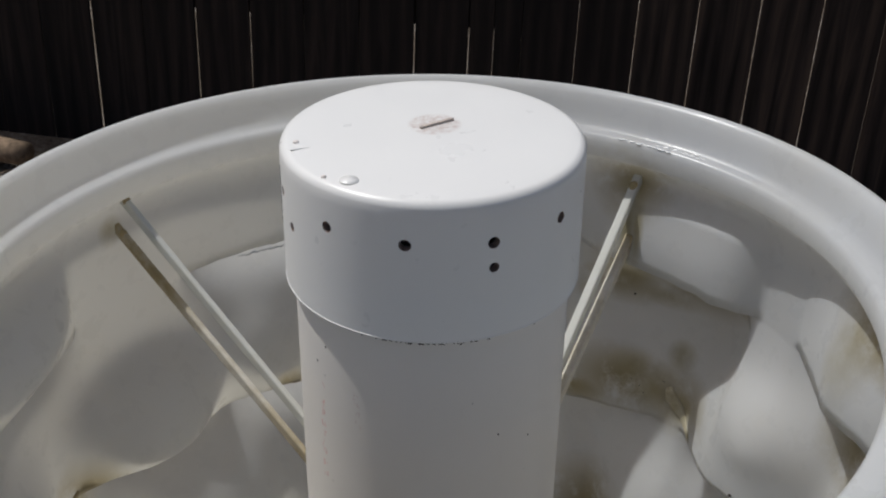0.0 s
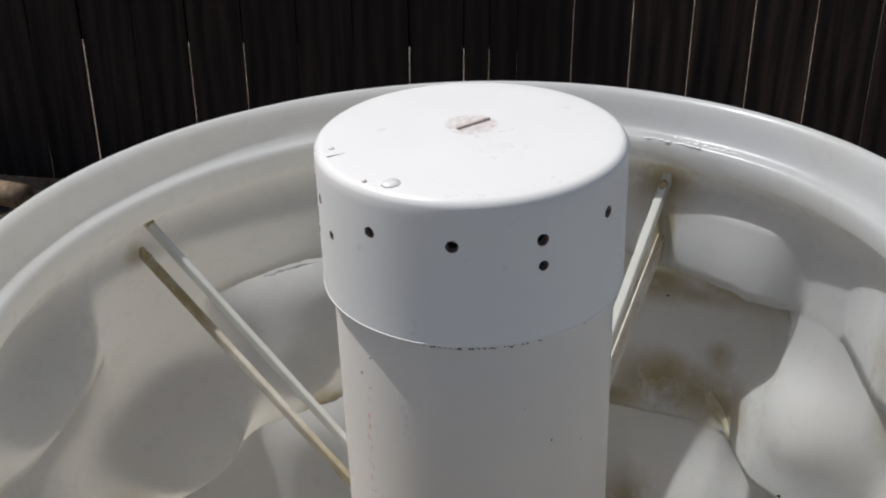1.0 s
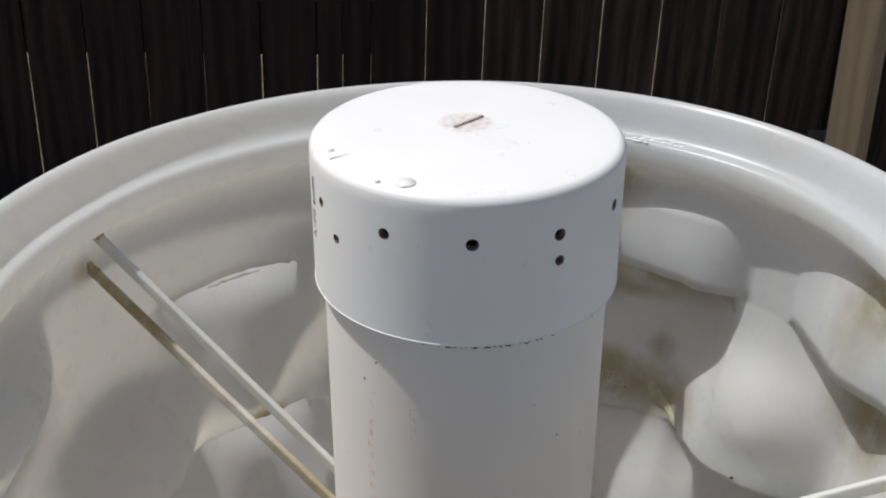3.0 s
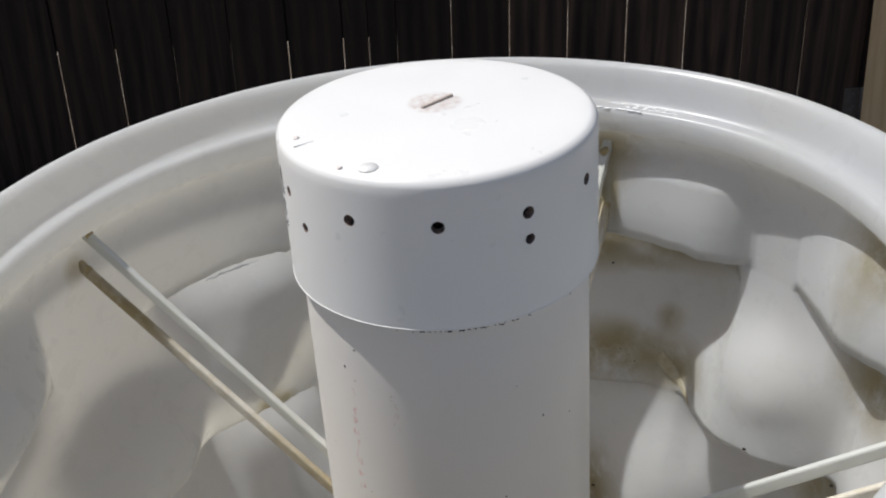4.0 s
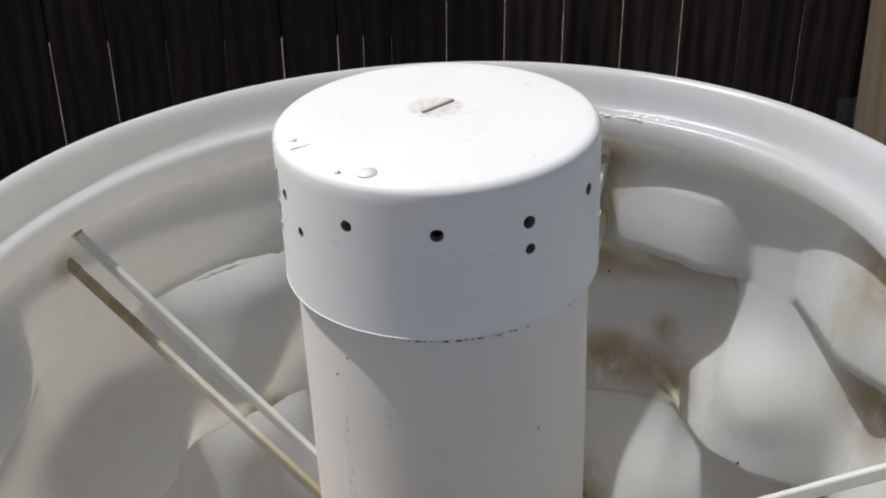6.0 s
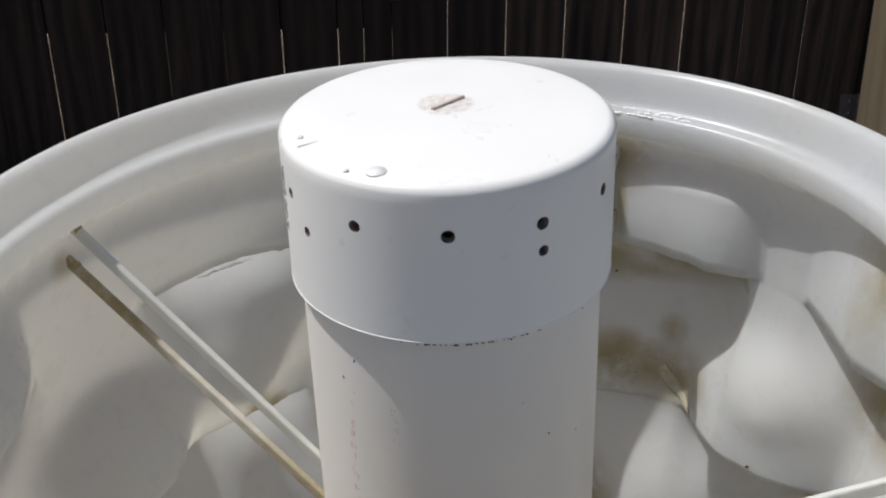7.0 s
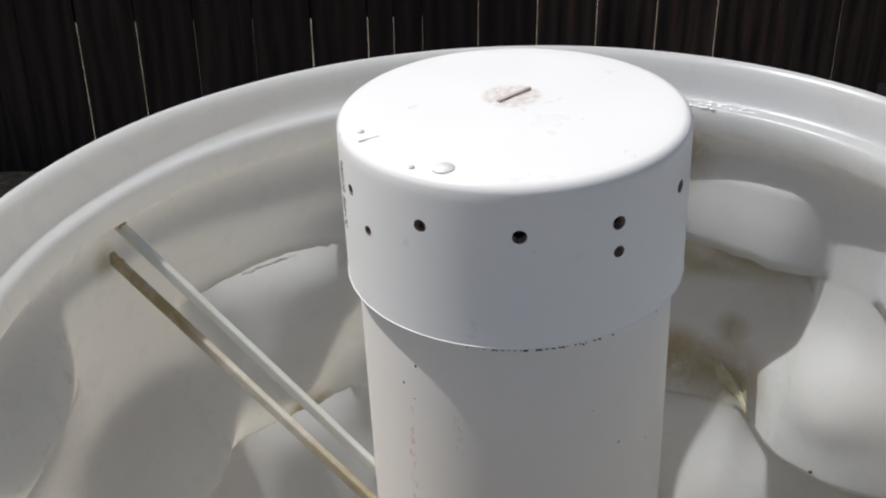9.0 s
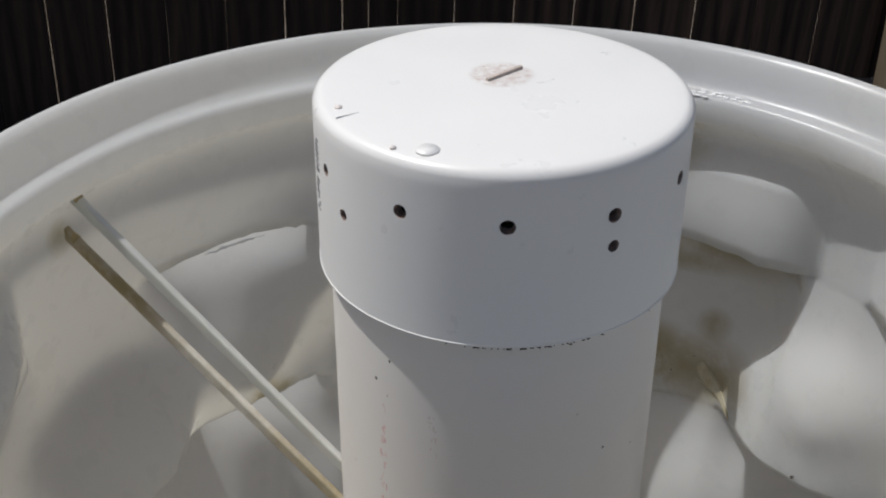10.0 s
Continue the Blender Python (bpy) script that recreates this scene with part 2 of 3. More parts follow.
def lathe(profile, n=128, cx=0.0, cy=0.0):
    """A closed or open ring profile of (r, z), turned about the upright axis."""
    bm = bmesh.new()
    rings = [[bm.verts.new((cx + r * math.cos(2 * math.pi * i / n), cy + r * math.sin(2 * math.pi * i / n), z)) for i in range(n)] if r > 1e-6
             else [bm.verts.new((cx, cy, z))] for r, z in profile]
    for a, b in zip(rings, rings[1:]):
        for i in range(n):
            j = (i + 1) % n
            q = [a[i % len(a)], a[j % len(a)], b[j % len(b)], b[i % len(b)]]
            q = list(dict.fromkeys(q))
            if len(q) > 2:
                bm.faces.new(q)
    bmesh.ops.recalc_face_normals(bm, faces=bm.faces)
    return bm


def drilled(ob, holes, inside):
    """Bores round holes (azimuth, z, radius) straight through the wall of a turned thing."""
    bm = bmesh.new()
    for az, z, r in holes:
        bmesh.ops.create_cone(bm, cap_ends=True, segments=20, radius1=r, radius2=r, depth=0.05,
                              matrix=pose(0, 0, z, 0, 0, az) @ pose(0.082, 0, 0, 0, 90, 0))
    me = bpy.data.meshes.new("cutter")
    bm.to_mesh(me)
    bm.free()
    cutter = new("cutter", me)
    mod = ob.modifiers.new("holes", "BOOLEAN")
    mod.object, mod.solver = cutter, "EXACT"
    done = bpy.data.meshes.new_from_object(ob.evaluated_get(bpy.context.evaluated_depsgraph_get()))
    ob.modifiers.clear()
    ob.data = done
    done.materials.append(inside)
    for f in done.polygons:
        for az, z, r in holes:
            way = Vector((math.cos(radians(az)), math.sin(radians(az)), 0))
            off = f.center - way * f.center.dot(way) - Vector((0, 0, z))
            if f.center.dot(way) > 0 and off.length < r * 1.02 and abs(f.normal.dot(way)) < 0.5:
                f.material_index = 1
    done.set_sharp_from_angle(angle=radians(35))
    bpy.data.objects.remove(cutter)


# ---- ground and fence ----
bm = bmesh.new()
bmesh.ops.create_grid(bm, x_segments=90, y_segments=90, size=6)
for v in bm.verts:
    v.co.z = 0.012 * noise.noise(v.co * 1.7) + 0.006 * noise.noise(v.co * 7)
    e = max(abs(v.co.x), abs(v.co.y))
    if e > 5.9:
        v.co.x, v.co.y, v.co.z = v.co.x * 60, v.co.y * 60, -0.05
ground = part("ground", bm, SOIL)
tagged(ground, "bare brown soil strewn with dry wood chips", "ground", kind="structure")

FY, FA = 2.4727, -0.0241


def fence_at(x, z=0.0, off=0.0):
    return (x + z * 0.0, FY + x * FA + off, z)


EDGES = [-1.1193, -0.9583, -0.8002, -0.6409, -0.4860, -0.3350, -0.2670, -0.1905, -0.0438, 0.1100, 0.2646, 0.4192, 0.5730, 0.7301, 0.8878, 1.045, 1.2, 1.355, 1.51, 1.665]
EDGES = [-1.1193 - 0.159 * k for k in range(14, 0, -1)] + EDGES
fence = thing("wall_fence", "dark plank fence with bright gaps", "fence", kind="structure")
LEAN = 0.0284  # the planks lean a little along the fence
for a, b in zip(EDGES, EDGES[1:]):
    # clear opening, plus what the plank's thickness hides of it when seen from the drum
    clear = 0.0 if b > 0.8 or abs(b + 1.28) < 0.02 else 0.0030 if abs(b + 0.335) < 0.01 else 0.0016 if abs(b - 0.2646) < 0.01 else random.uniform(0.0008, 0.0012)
    gap = clear + 0.0095 * abs(b) / 3.05 if b < 0.8 else 0.0012
    w = b - a - gap
    bm = bmesh.new()
    box(bm, (w, 0.011, 1.85), Matrix(), 0.0015)
    # planks left of about x = 0.15 take the near-black tone, the rest brown
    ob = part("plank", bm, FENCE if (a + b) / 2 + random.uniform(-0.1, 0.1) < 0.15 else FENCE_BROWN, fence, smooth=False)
    c = (a + b) / 2
    ob.matrix_basis = Matrix.Translation(fence_at(c + LEAN * (0.92 - 0.43), 0.92, random.uniform(-0.003, 0.003))) @ pose(0, 0, 0, random.uniform(-0.3, 0.3), math.degrees(LEAN), math.degrees(FA))
for z, x0, x1 in ((0.508, -3.4, -0.06), (1.55, -3.4, 1.6)):
    bm = bmesh.new()
    box(bm, (x1 - x0, 0.038, 0.150), Matrix(), 0.003)
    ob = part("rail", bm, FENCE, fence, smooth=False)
    ob.matrix_basis = Matrix.Translation(fence_at((x0 + x1) / 2, z, 0.032)) @ pose(0, 0, 0, 0, 0, math.degrees(FA))

post = thing("gate_post", "pale sawn timber post beside the dark fence", "post", at=(1.098, 2.385, 0))
post.rotation_euler[2] = radians(-40)
bm = bmesh.new()
box(bm, (0.09, 0.09, 1.9), pose(0, 0, 0.95), 0.004)
part("timber", bm, POST, post, smooth=False)
hinge = thing("hinge_bracket", "grey galvanised steel bracket on the dark planks", "bracket", at=fence_at(1.032, 0.182, -0.0115))
bm = bmesh.new()
box(bm, (0.054, 0.003, 0.108), Matrix(), 0.0008)
part("plate", bm, STEEL, hinge, smooth=False)
for z in (-0.035, 0.0, 0.035):
    bm = bmesh.new()
    bmesh.ops.create_uvsphere(bm, u_segments=10, v_segments=6, radius=0.0055, matrix=Matrix.Translation((0.0, -0.002, z)) @ Matrix.Diagonal((1, 0.5, 1, 1)))
    part("bolt_head", bm, STEEL, hinge)
bm = bmesh.new()
bmesh.ops.create_cone(bm, cap_ends=True, segments=14, radius1=0.006, radius2=0.006, depth=0.11, matrix=Matrix.Translation((0.022, -0.004, 0)))
part("hinge_pin", bm, STEEL, hinge)

# ---- the drum ----
drum = thing("plastic_drum", "open white plastic drum with slits pushed in as pockets", "drum", at=(DC[0], DC[1], 0))
POCKETS = []
PLAIN = (0.03, 0.06, 0.014, 0.0, 1.0)
# azimuth: push of the upper lip, height of that push, pull of the lower lip, how far the slit gapes, width
for row, dz, pockets in (
        (0, -0.134, {20: (0.025, 0.060, 0.020, 0, 1), 59.5: (0.023, 0.078, 0.027, 0, 1.03), 94: (0.004, 0.05, 0.012, 0, 0.8), 130: (0.001, 0.050, 0.038, 0.0006, 0.86), 177: (0.015, 0.055, 0.030, 0, 1),
                     212: PLAIN, 248: PLAIN, 284: PLAIN, 318: PLAIN, 350: PLAIN}),
        (1, -0.268, {8: PLAIN, 38: (0.037, 0.085, 0.026, 0, 1), 74: (0.012, 0.050, 0.008, 0, 1), 97: (0.030, 0.070, 0.044, 0.003, 1), 128: (0.003, 0.05, 0.036, 0.002, 0.80),
                     152.5: (0.006, 0.040, 0.038, 0.002, 0.92), 187: PLAIN, 222: PLAIN, 257: PLAIN, 292: PLAIN, 328: PLAIN}),
        (2, -0.402, {20: PLAIN, 55: (0.042, 0.095, 0.010, 0, 1), 86: PLAIN, 112: (0.036, 0.08, 0.02, 0, 1), 140: (0.040, 0.08, 0.02, 0, 1), 168: (0.034, 0.06, 0.016, 0, 1),
                     205: PLAIN, 240: PLAIN, 275: PLAIN, 310: PLAIN, 345: PLAIN}),
        (3, -0.536, {10: PLAIN, 38: PLAIN, 67: PLAIN, 93: PLAIN, 120: PLAIN, 152: PLAIN})):
    for az, (push, tall, pull, gape, wide) in pockets.items():
        POCKETS.append((row, az, RIM + dz, push, tall, pull, gape, wide))
HALF = 0.072
ROWZ = [RIM - 0.134, RIM - 0.268, RIM - 0.402, RIM - 0.536]


# azimuth, height, depth and half sizes of rounder dents pushed into the wall
SWELLS = ((36, -0.206, 0.011, 0.55, 0.030), (52, -0.33, 0.004, 0.55, 0.030), (152, -0.234, 0.043, 0.92, 0.042), (177, -0.105, 0.018, 0.70, 0.026),
          (112, -0.160, 0.018, 0.85, 0.037), (130, -0.222, 0.017, 0.55, 0.036), (116, -0.246, -0.007, 0.45, 0.026))


def across(az, c, wide):
    return ((az - c + 180) % 360 - 180) * math.pi / 180 * 0.286 / (HALF * wide)


def wall_shift(az, z, side):
    """How far the wall is pushed in at this place, and how far a slit's upper edge is lifted; side: which edge of a slit, 1 above and -1 below."""
    s = lift = 0.0
    for row, c, zs, d, tall, low, gape, wide in POCKETS:
        u = across(az, c, wide)
        if abs(u) > 1.15:
            continue
        if c == 59.5:
            w = max(0.0, 1 - abs(u / 1.04) ** 7) if z < zs or side < 0 else max(0.0, 1 - abs(u / 1.12) ** 4) ** 1.2
        elif c == 177:
            w = max(0.0, 1 - abs(u / 1.04) ** 5)
        elif c == 20:
            w = max(0.0, 1 - abs(u / 1.05) ** 1.25)
        else:
            w = max(0.0, 1 - abs(u / 1.15) ** 2.4) ** 1.5
        steep = 3.2 if 90 < c < 170 else 2.2
        v = z - zs
        if v > 0 or (abs(v) < 1e-6 and side > 0):
            s += d * w * math.exp(-(max(v, 0) / tall) ** steep)
            lift += gape * max(0.0, 1 - u * u) * math.exp(-(max(v, 0) / 0.03))
        elif c == 38:
            t = max(-v, 0)
            s -= low * w * (0.45 + 0.55 * min(1.0, t / 0.02)) * math.exp(-(t / 0.055) ** 2)
        else:
            t = max(-v, 0)
            s -= low * w * (0.35 + 0.65 * min(1.0, t / 0.03)) * math.exp(-(t / 0.075) ** 2.2) if c == 59.5 else low * w * math.exp(-(t / 0.024) ** 1.6) if steep > 3 else low * w * (0.65 * math.exp(max(v, -1) / 0.014) + 0.35 * math.exp(max(v, -1) / 0.04))
    for c, zb, d, wide, tall in SWELLS:
        q = ((z - RIM - zb) / tall) ** 2 + (across(az, c, 1) / wide) ** 2
        s += d * math.exp(-q ** (1.6 if c == 152 else 1.3)) if q < 6 else 0.0
    return s, lift


NA = 480


def squeeze(az, centre, half, depth):
    """The drum is out of round: how far it is pressed in round this side."""
    d = abs((az - centre + 180) % 360 - 180) / half
    return depth * math.cos(d * math.pi / 2) ** 2 if d < 1 else 0.0


def rim_squeeze(az, r):
    body = squeeze(az, -20, 78, 0.012)
    lip = squeeze(az, -30, 84, 0.026)
    f = min(1.0, max(0.0, (0.297 - r) / 0.0283))
    return body + (lip - body) * f


profile_top = [(0.2920, -0.074), (0.2990, -0.067), (0.3040, -0.058), (0.3045, -0.046), (0.3020, -0.036), (0.2975, -0.030), (0.2958, -0.020), (0.2970, -0.011), (0.2980, -0.005), (0.2965, -0.001), (0.2940, 0.0), (0.2910, -0.001),
               (0.2882, -0.0045), (0.2858, -0.0100), (0.2836, -0.0160), (0.2812, -0.0212), (0.2786, -0.0246), (0.2758, -0.0260), (0.2730, -0.0264),
               (0.2706, -0.0278), (0.2692, -0.0310), (0.2687, -0.0360), (0.2687, -0.0420), (0.2694, -0.0440), (0.2712, -0.0452), (0.2752, -0.0466), (0.2800, -0.0495), (0.2840, -0.0560), (0.2866, -0.0660)]
levels = []
z = RIM - 0.076
marks = sorted(ROWZ, reverse=True)
while z > RIM - 0.70:
    levels.append((z, 1))
    nz = z - 0.0055
    for mk in marks:
        if nz < mk + 0.003 and z > mk + 1e-4:
            levels.append((mk, 1))
            levels.append((mk, -1))
            nz = mk - 0.004
            break
    z = nz
levels.append((RIM - 0.80, 1))
levels.append((0.03, 1))


def drum_point(i, lv, outer):
    az = 360.0 * i / NA
    z, side = lv
    wob = 0.0012 * noise.noise(Vector((math.cos(radians(az)) * 3, math.sin(radians(az)) * 3, z * 6)))
    edge = 0.0
    for mk in ROWZ:
        f = math.exp(-((z - mk) / 0.05) ** 2)
        edge += f * (0.007 * noise.noise(Vector((math.cos(radians(az)) * 2.6, math.sin(radians(az)) * 2.6, mk * 9))) + 0.0015 * noise.noise(Vector((az * 0.35, mk * 5, 0))))
        if side > 0 and 0 <= z - mk < 0.004 and 115 < az < 128:
            edge += 0.003 * noise.noise(Vector((az * 0.9, mk * 5, 2)))
    edge += 0.006 * math.exp(-((z - ROWZ[0]) / 0.03) ** 2) * math.exp(-((az - 63) / 15) ** 4)
    push, lift = wall_shift(az, z, side)
    r = 0.2875 - push + wob - rim_squeeze(az, 0.297) + (0.004 if outer else 0.0)
    lip = (-0.0012 if side < 0 else 0.0)
    return r * math.cos(radians(az)), r * math.sin(radians(az)), z + edge + lip + lift


bm = bmesh.new()
inner = [[bm.verts.new(drum_point(i, lv, False)) for i in range(NA)] for lv in levels]
outer = [[bm.verts.new(drum_point(i, lv, True)) for i in range(NA)] for lv in levels]


def is_slit(k, i):
    if levels[k][1] == 1 and k + 1 < len(levels) and levels[k + 1][1] == -1:
        az = 360.0 * (i + 0.5) / NA
        for row, c, zz, d, tall, low, gape, wide in POCKETS:
            u = across(az, c, wide)
            if abs(zz - levels[k][0]) < 1e-4 and abs(u) < 0.97:
                return True
    return False


for k in range(len(levels) - 1):
    cut = [is_slit(k, i) for i in range(NA)]
    for i in range(NA):
        j = (i + 1) % NA
        if not cut[i]:
            bm.faces.new((inner[k][i], inner[k + 1][i], inner[k + 1][j], inner[k][j]))
            bm.faces.new((outer[k][i], outer[k][j], outer[k + 1][j], outer[k + 1][i]))
        else:
            bm.faces.new((inner[k][i], outer[k][i], outer[k][j], inner[k][j]))
            bm.faces.new((inner[k + 1][i], inner[k + 1][j], outer[k + 1][j], outer[k + 1][i]))
            if not cut[i - 1]:
                bm.faces.new((inner[k][i], inner[k + 1][i], outer[k + 1][i], outer[k][i]))
            if not cut[j]:
                bm.faces.new((inner[k][j], outer[k][j], outer[k + 1][j], inner[k + 1][j]))
# the rolled rim and the ledge inside it
prev = outer[0]
for r, dz in profile_top:
    ring = []
    for i in range(NA):
        a = 2 * math.pi * i / NA
        rr = r + 0.0006 * noise.noise(Vector((math.cos(a) * 4, math.sin(a) * 4, dz * 30))) - rim_squeeze(math.degrees(a), r)
        ring.append(bm.verts.new((rr * math.cos(a), rr * math.sin(a), RIM + dz)))
    for i in range(NA):
        j = (i + 1) % NA
        bm.faces.new((prev[i], prev[j], ring[j], ring[i]))
    prev = ring
for i in range(NA):
    j = (i + 1) % NA
    bm.faces.new((prev[i], prev[j], inner[0][j], inner[0][i]))
bmesh.ops.recalc_face_normals(bm, faces=bm.faces)
part("drum_wall", bm, HDPE, drum)
bm = lathe([(0.0, 0.012), (0.275, 0.012), (0.288, 0.03), (0.2905, 0.03), (0.280, 0.0), (0.0, 0.0)], 96)
part("drum_bottom", bm, HDPE, drum)
# ---- the pipe and its cap ----
TOP = 1.22
HOLES = [(-153.8, -0.0265, 0.0028), (-143.2, -0.0410, 0.0026), (-120.1, -0.0267, 0.0031), (-89.6, -0.0270, 0.0033), (-58.7, -0.0276, 0.0033), (-58.3, -0.0420, 0.0028),
         (-27.8, -0.0270, 0.0032), (3, -0.027, 0.003), (34, -0.027, 0.003), (65, -0.027, 0.003), (96, -0.027, 0.003), (127, -0.027, 0.003), (158, -0.027, 0.003)]
pipe = thing("upright_pipe", "off-white plastic pipe standing in the drum", "pipe")
bm = lathe([(0.0796, 0.012), (0.0796, TOP - 0.012), (0.0752, TOP - 0.012), (0.0752, 0.012), (0.0796, 0.012)], 300)
tube = part("tube", bm, PIPE, pipe)
drilled(tube, [(a, TOP + z, r * 0.97) for a, z, r in HOLES], GRIME)
# a column of worn red letters, too faint to read, and a ghost of a second one
for az0, tone, spots in ((-131.5, RED, ((0.1345, 2), (0.149, 7), (0.155, 8), (0.164, 9), (0.171, 3), (0.178, 3), (0.1835, 5), (0.192, 6), (0.201, 4))),
                         (-111.4, RED_FAINT, ((0.132, 3), (0.138, 4), (0.144, 4), (0.151, 2)))):
    bm = bmesh.new()
    for dz, strokes in spots:
        for q in range(strokes):
            az, zz = az0 + random.uniform(-1.3, 1.3), TOP - dz + random.uniform(-0.0024, 0.0024)
            box(bm, (0.0002, random.uniform(0.0003, 0.0007), random.uniform(0.0010, 0.0030)), pose(0, 0, zz, 0, 0, az) @ pose(0.07955, 0, 0, random.choice((0, 12, -15, 80))))
    part("faded_print", bm, tone, pipe, "faded red print marks", smooth=False)

cap = thing("pipe_cap", "white plastic pipe cap with drilled holes", "pipe cap")
prof = [(0.0800, TOP - 0.0848), (0.0842, TOP - 0.0850), (0.0846, TOP - 0.0847), (0.0849, TOP - 0.0842), (0.0849, TOP - 0.0839), (0.0846, TOP - 0.0836), (0.0846, TOP - 0.050), (0.0846, TOP - 0.0120)]
for k in range(1, 8):
    a = k / 7 * math.pi / 2
    prof.append((0.0846 - 0.0054 * (1 - math.cos(a)), TOP - 0.0081 + 0.0054 * math.sin(a)))
prof += [(0.0770, TOP - 0.0024), (0.070, TOP - 0.0020), (0.055, TOP - 0.0012), (0.03, TOP - 0.0004), (0.0, TOP), (0.0, TOP - 0.006), (0.078, TOP - 0.009), (0.0800, TOP - 0.012), (0.0800, TOP - 0.0848)]
shell = part("cap_shell", lathe(prof, 360), CAP, cap)
drilled(shell, [(a, TOP + z, r) for a, z, r in HOLES], HOLE)


def disc(bm, x, y, z, r, h, n=24):
    bmesh.ops.create_cone(bm, cap_ends=True, segments=n, radius1=r, radius2=r * 0.93, depth=h, matrix=pose(x, y, z))


bm = bmesh.new()
box(bm, (0.0224, 0.0021, 0.0016), pose(0.0006, 0.0073, TOP + 0.0005, 0, 0, 45.4), 0.0004)
part("sprue", bm, TAN, cap, "raised tan moulding mark")
bm = bmesh.new()
disc(bm, -0.0313, -0.0669, TOP - 0.0021, 0.0052, 0.0009)
part("moulded_disc", bm, CAP, cap)
bm = bmesh.new()
for x, y, r in ((-0.0706, -0.0265, 0.0018), (-0.0452, -0.0648, 0.0014)):
    disc(bm, x, y, TOP - (0.0022 if r > 0.0015 else 0.0024), r, 0.0008, 14)
    part("moulded_dot", bm, PINK, cap)
    bm = bmesh.new()
box(bm, (0.011, 0.0009, 0.0006), pose(-0.066, -0.0345, TOP - 0.0021, 0, 0, 30), 0.0002)
part("moulded_line", bm, CAP, cap)

# ---- braces between drum and pipe ----


def bar(bm, a, b, w, h):
    a, b = Vector(a), Vector(b)
    d = b - a
    m = d.to_track_quat("X", "Z").to_matrix().to_4x4()
    box(bm, (d.length, w, h), Matrix.Translation((a + b) / 2) @ m, 0.0012)


def brace(az, r0, z0, z1, az_low, r_low, z0_low, z1_low, wide=0.0045, turn=0.0):
    b = thing("brace", "pair of thin plastic strips bracing the pipe", "brace", "braces round the pipe")
    for nm, mat, a, ra, za, zb, lab in (("upper_strip", STRIP, az, r0, z0, z1, "milky white plastic strip"), ("lower_strip", STRIP_OLD, az_low, r_low, z0_low, z1_low, "brown-stained plastic strip")):
        c, s = math.cos(radians(a)), math.sin(radians(a))
        bm = bmesh.new()
        bar(bm, (ra * c, ra * s, za), (0.0800 * math.cos(radians(a + turn)), 0.0800 * math.sin(radians(a + turn)), zb), wide, 0.0075)
        part(nm, bm, mat, b, lab, smooth=False)
        bm = bmesh.new()
        bmesh.ops.create_icosphere(bm, subdivisions=3, radius=0.0030)
        for v in bm.verts:
            v.co *= 1 + 0.55 * noise.noise(v.co * 260 + Vector((az, z0, 0)))
            v.co.z *= 1.3
        bmesh.ops.translate(bm, verts=bm.verts, vec=((ra - 0.010) * c, (ra - 0.010) * s, za - 0.006))
        part("glue_blob", bm, GLUE, b, "lump of brown-stained glue at the wall")
    return b


brace(155.5, 0.2725, 1.1056, 0.954, 156.1, 0.277, 1.0790, 0.924)
brace(63.8, 0.268, 1.090, 0.890, 62.5, 0.270, 1.066, 0.870, 0.0070)
brace(-27.0, 0.268, 1.0893, 0.950, -30.0, 0.268, 1.0732, 0.925)
brace(-116.0, 0.305, 1.1165, 0.950, -119.0, 0.305, 1.102, 0.925)

# ---- dirt and loose bits ----
bm = bmesh.new()
for k in range(46):
    az = random.gauss(-80, 15)
    if not -125 < az < -20:
        continue
    z = TOP - 0.0851 - abs(random.gauss(0, 0.0004))
    box(bm, (0.0007, random.uniform(0.0003, 0.0013) * random.uniform(0.4, 1.3), random.uniform(0.00015, 0.0005)), pose(0, 0, z, 0, 0, az) @ pose(0.0842, 0, 0))
tagged(part("seam_dirt", bm, GRIME, cap, smooth=False), "dark crumbs of dirt along the rim", kind="stuff")
bm = bmesh.new()
for k in range(13):
    for q in range(3):
        if random.random() < 0.75:
            box(bm, (0.0003, random.uniform(0.0006, 0.0016), random.uniform(0.0008, 0.0022)),
                pose(0, 0, TOP - 0.018 - 0.0028 * k, 0, 0, -161.5 - q * 1.4 + random.uniform(-0.4, 0.4)) @ pose(0.0847, 0, 0))
part("stamped_print", bm, INK, cap, "dark printed lines too small to read", smooth=False)

chips = bmesh.new()
for k in range(2600):
    x, y = random.uniform(-2.3, -0.9), random.uniform(1.2, 2.34)
    s = random.uniform(0.006, 0.03)
    m = pose(x, y, 0.006 + random.uniform(0, 0.012), random.uniform(-25, 25), random.uniform(-25, 25), random.uniform(0, 360))
    box(chips, (s, s * random.uniform(0.25, 0.6), 0.004), m)
ob = part("wood_chips", chips, plain("chip", (0.30, 0.23, 0.16), 0.9, 0, 0.7, 12), smooth=False)
tagged(ob, "dry pale wood chips littering the bare soil", "wood chips", kind="stuff")

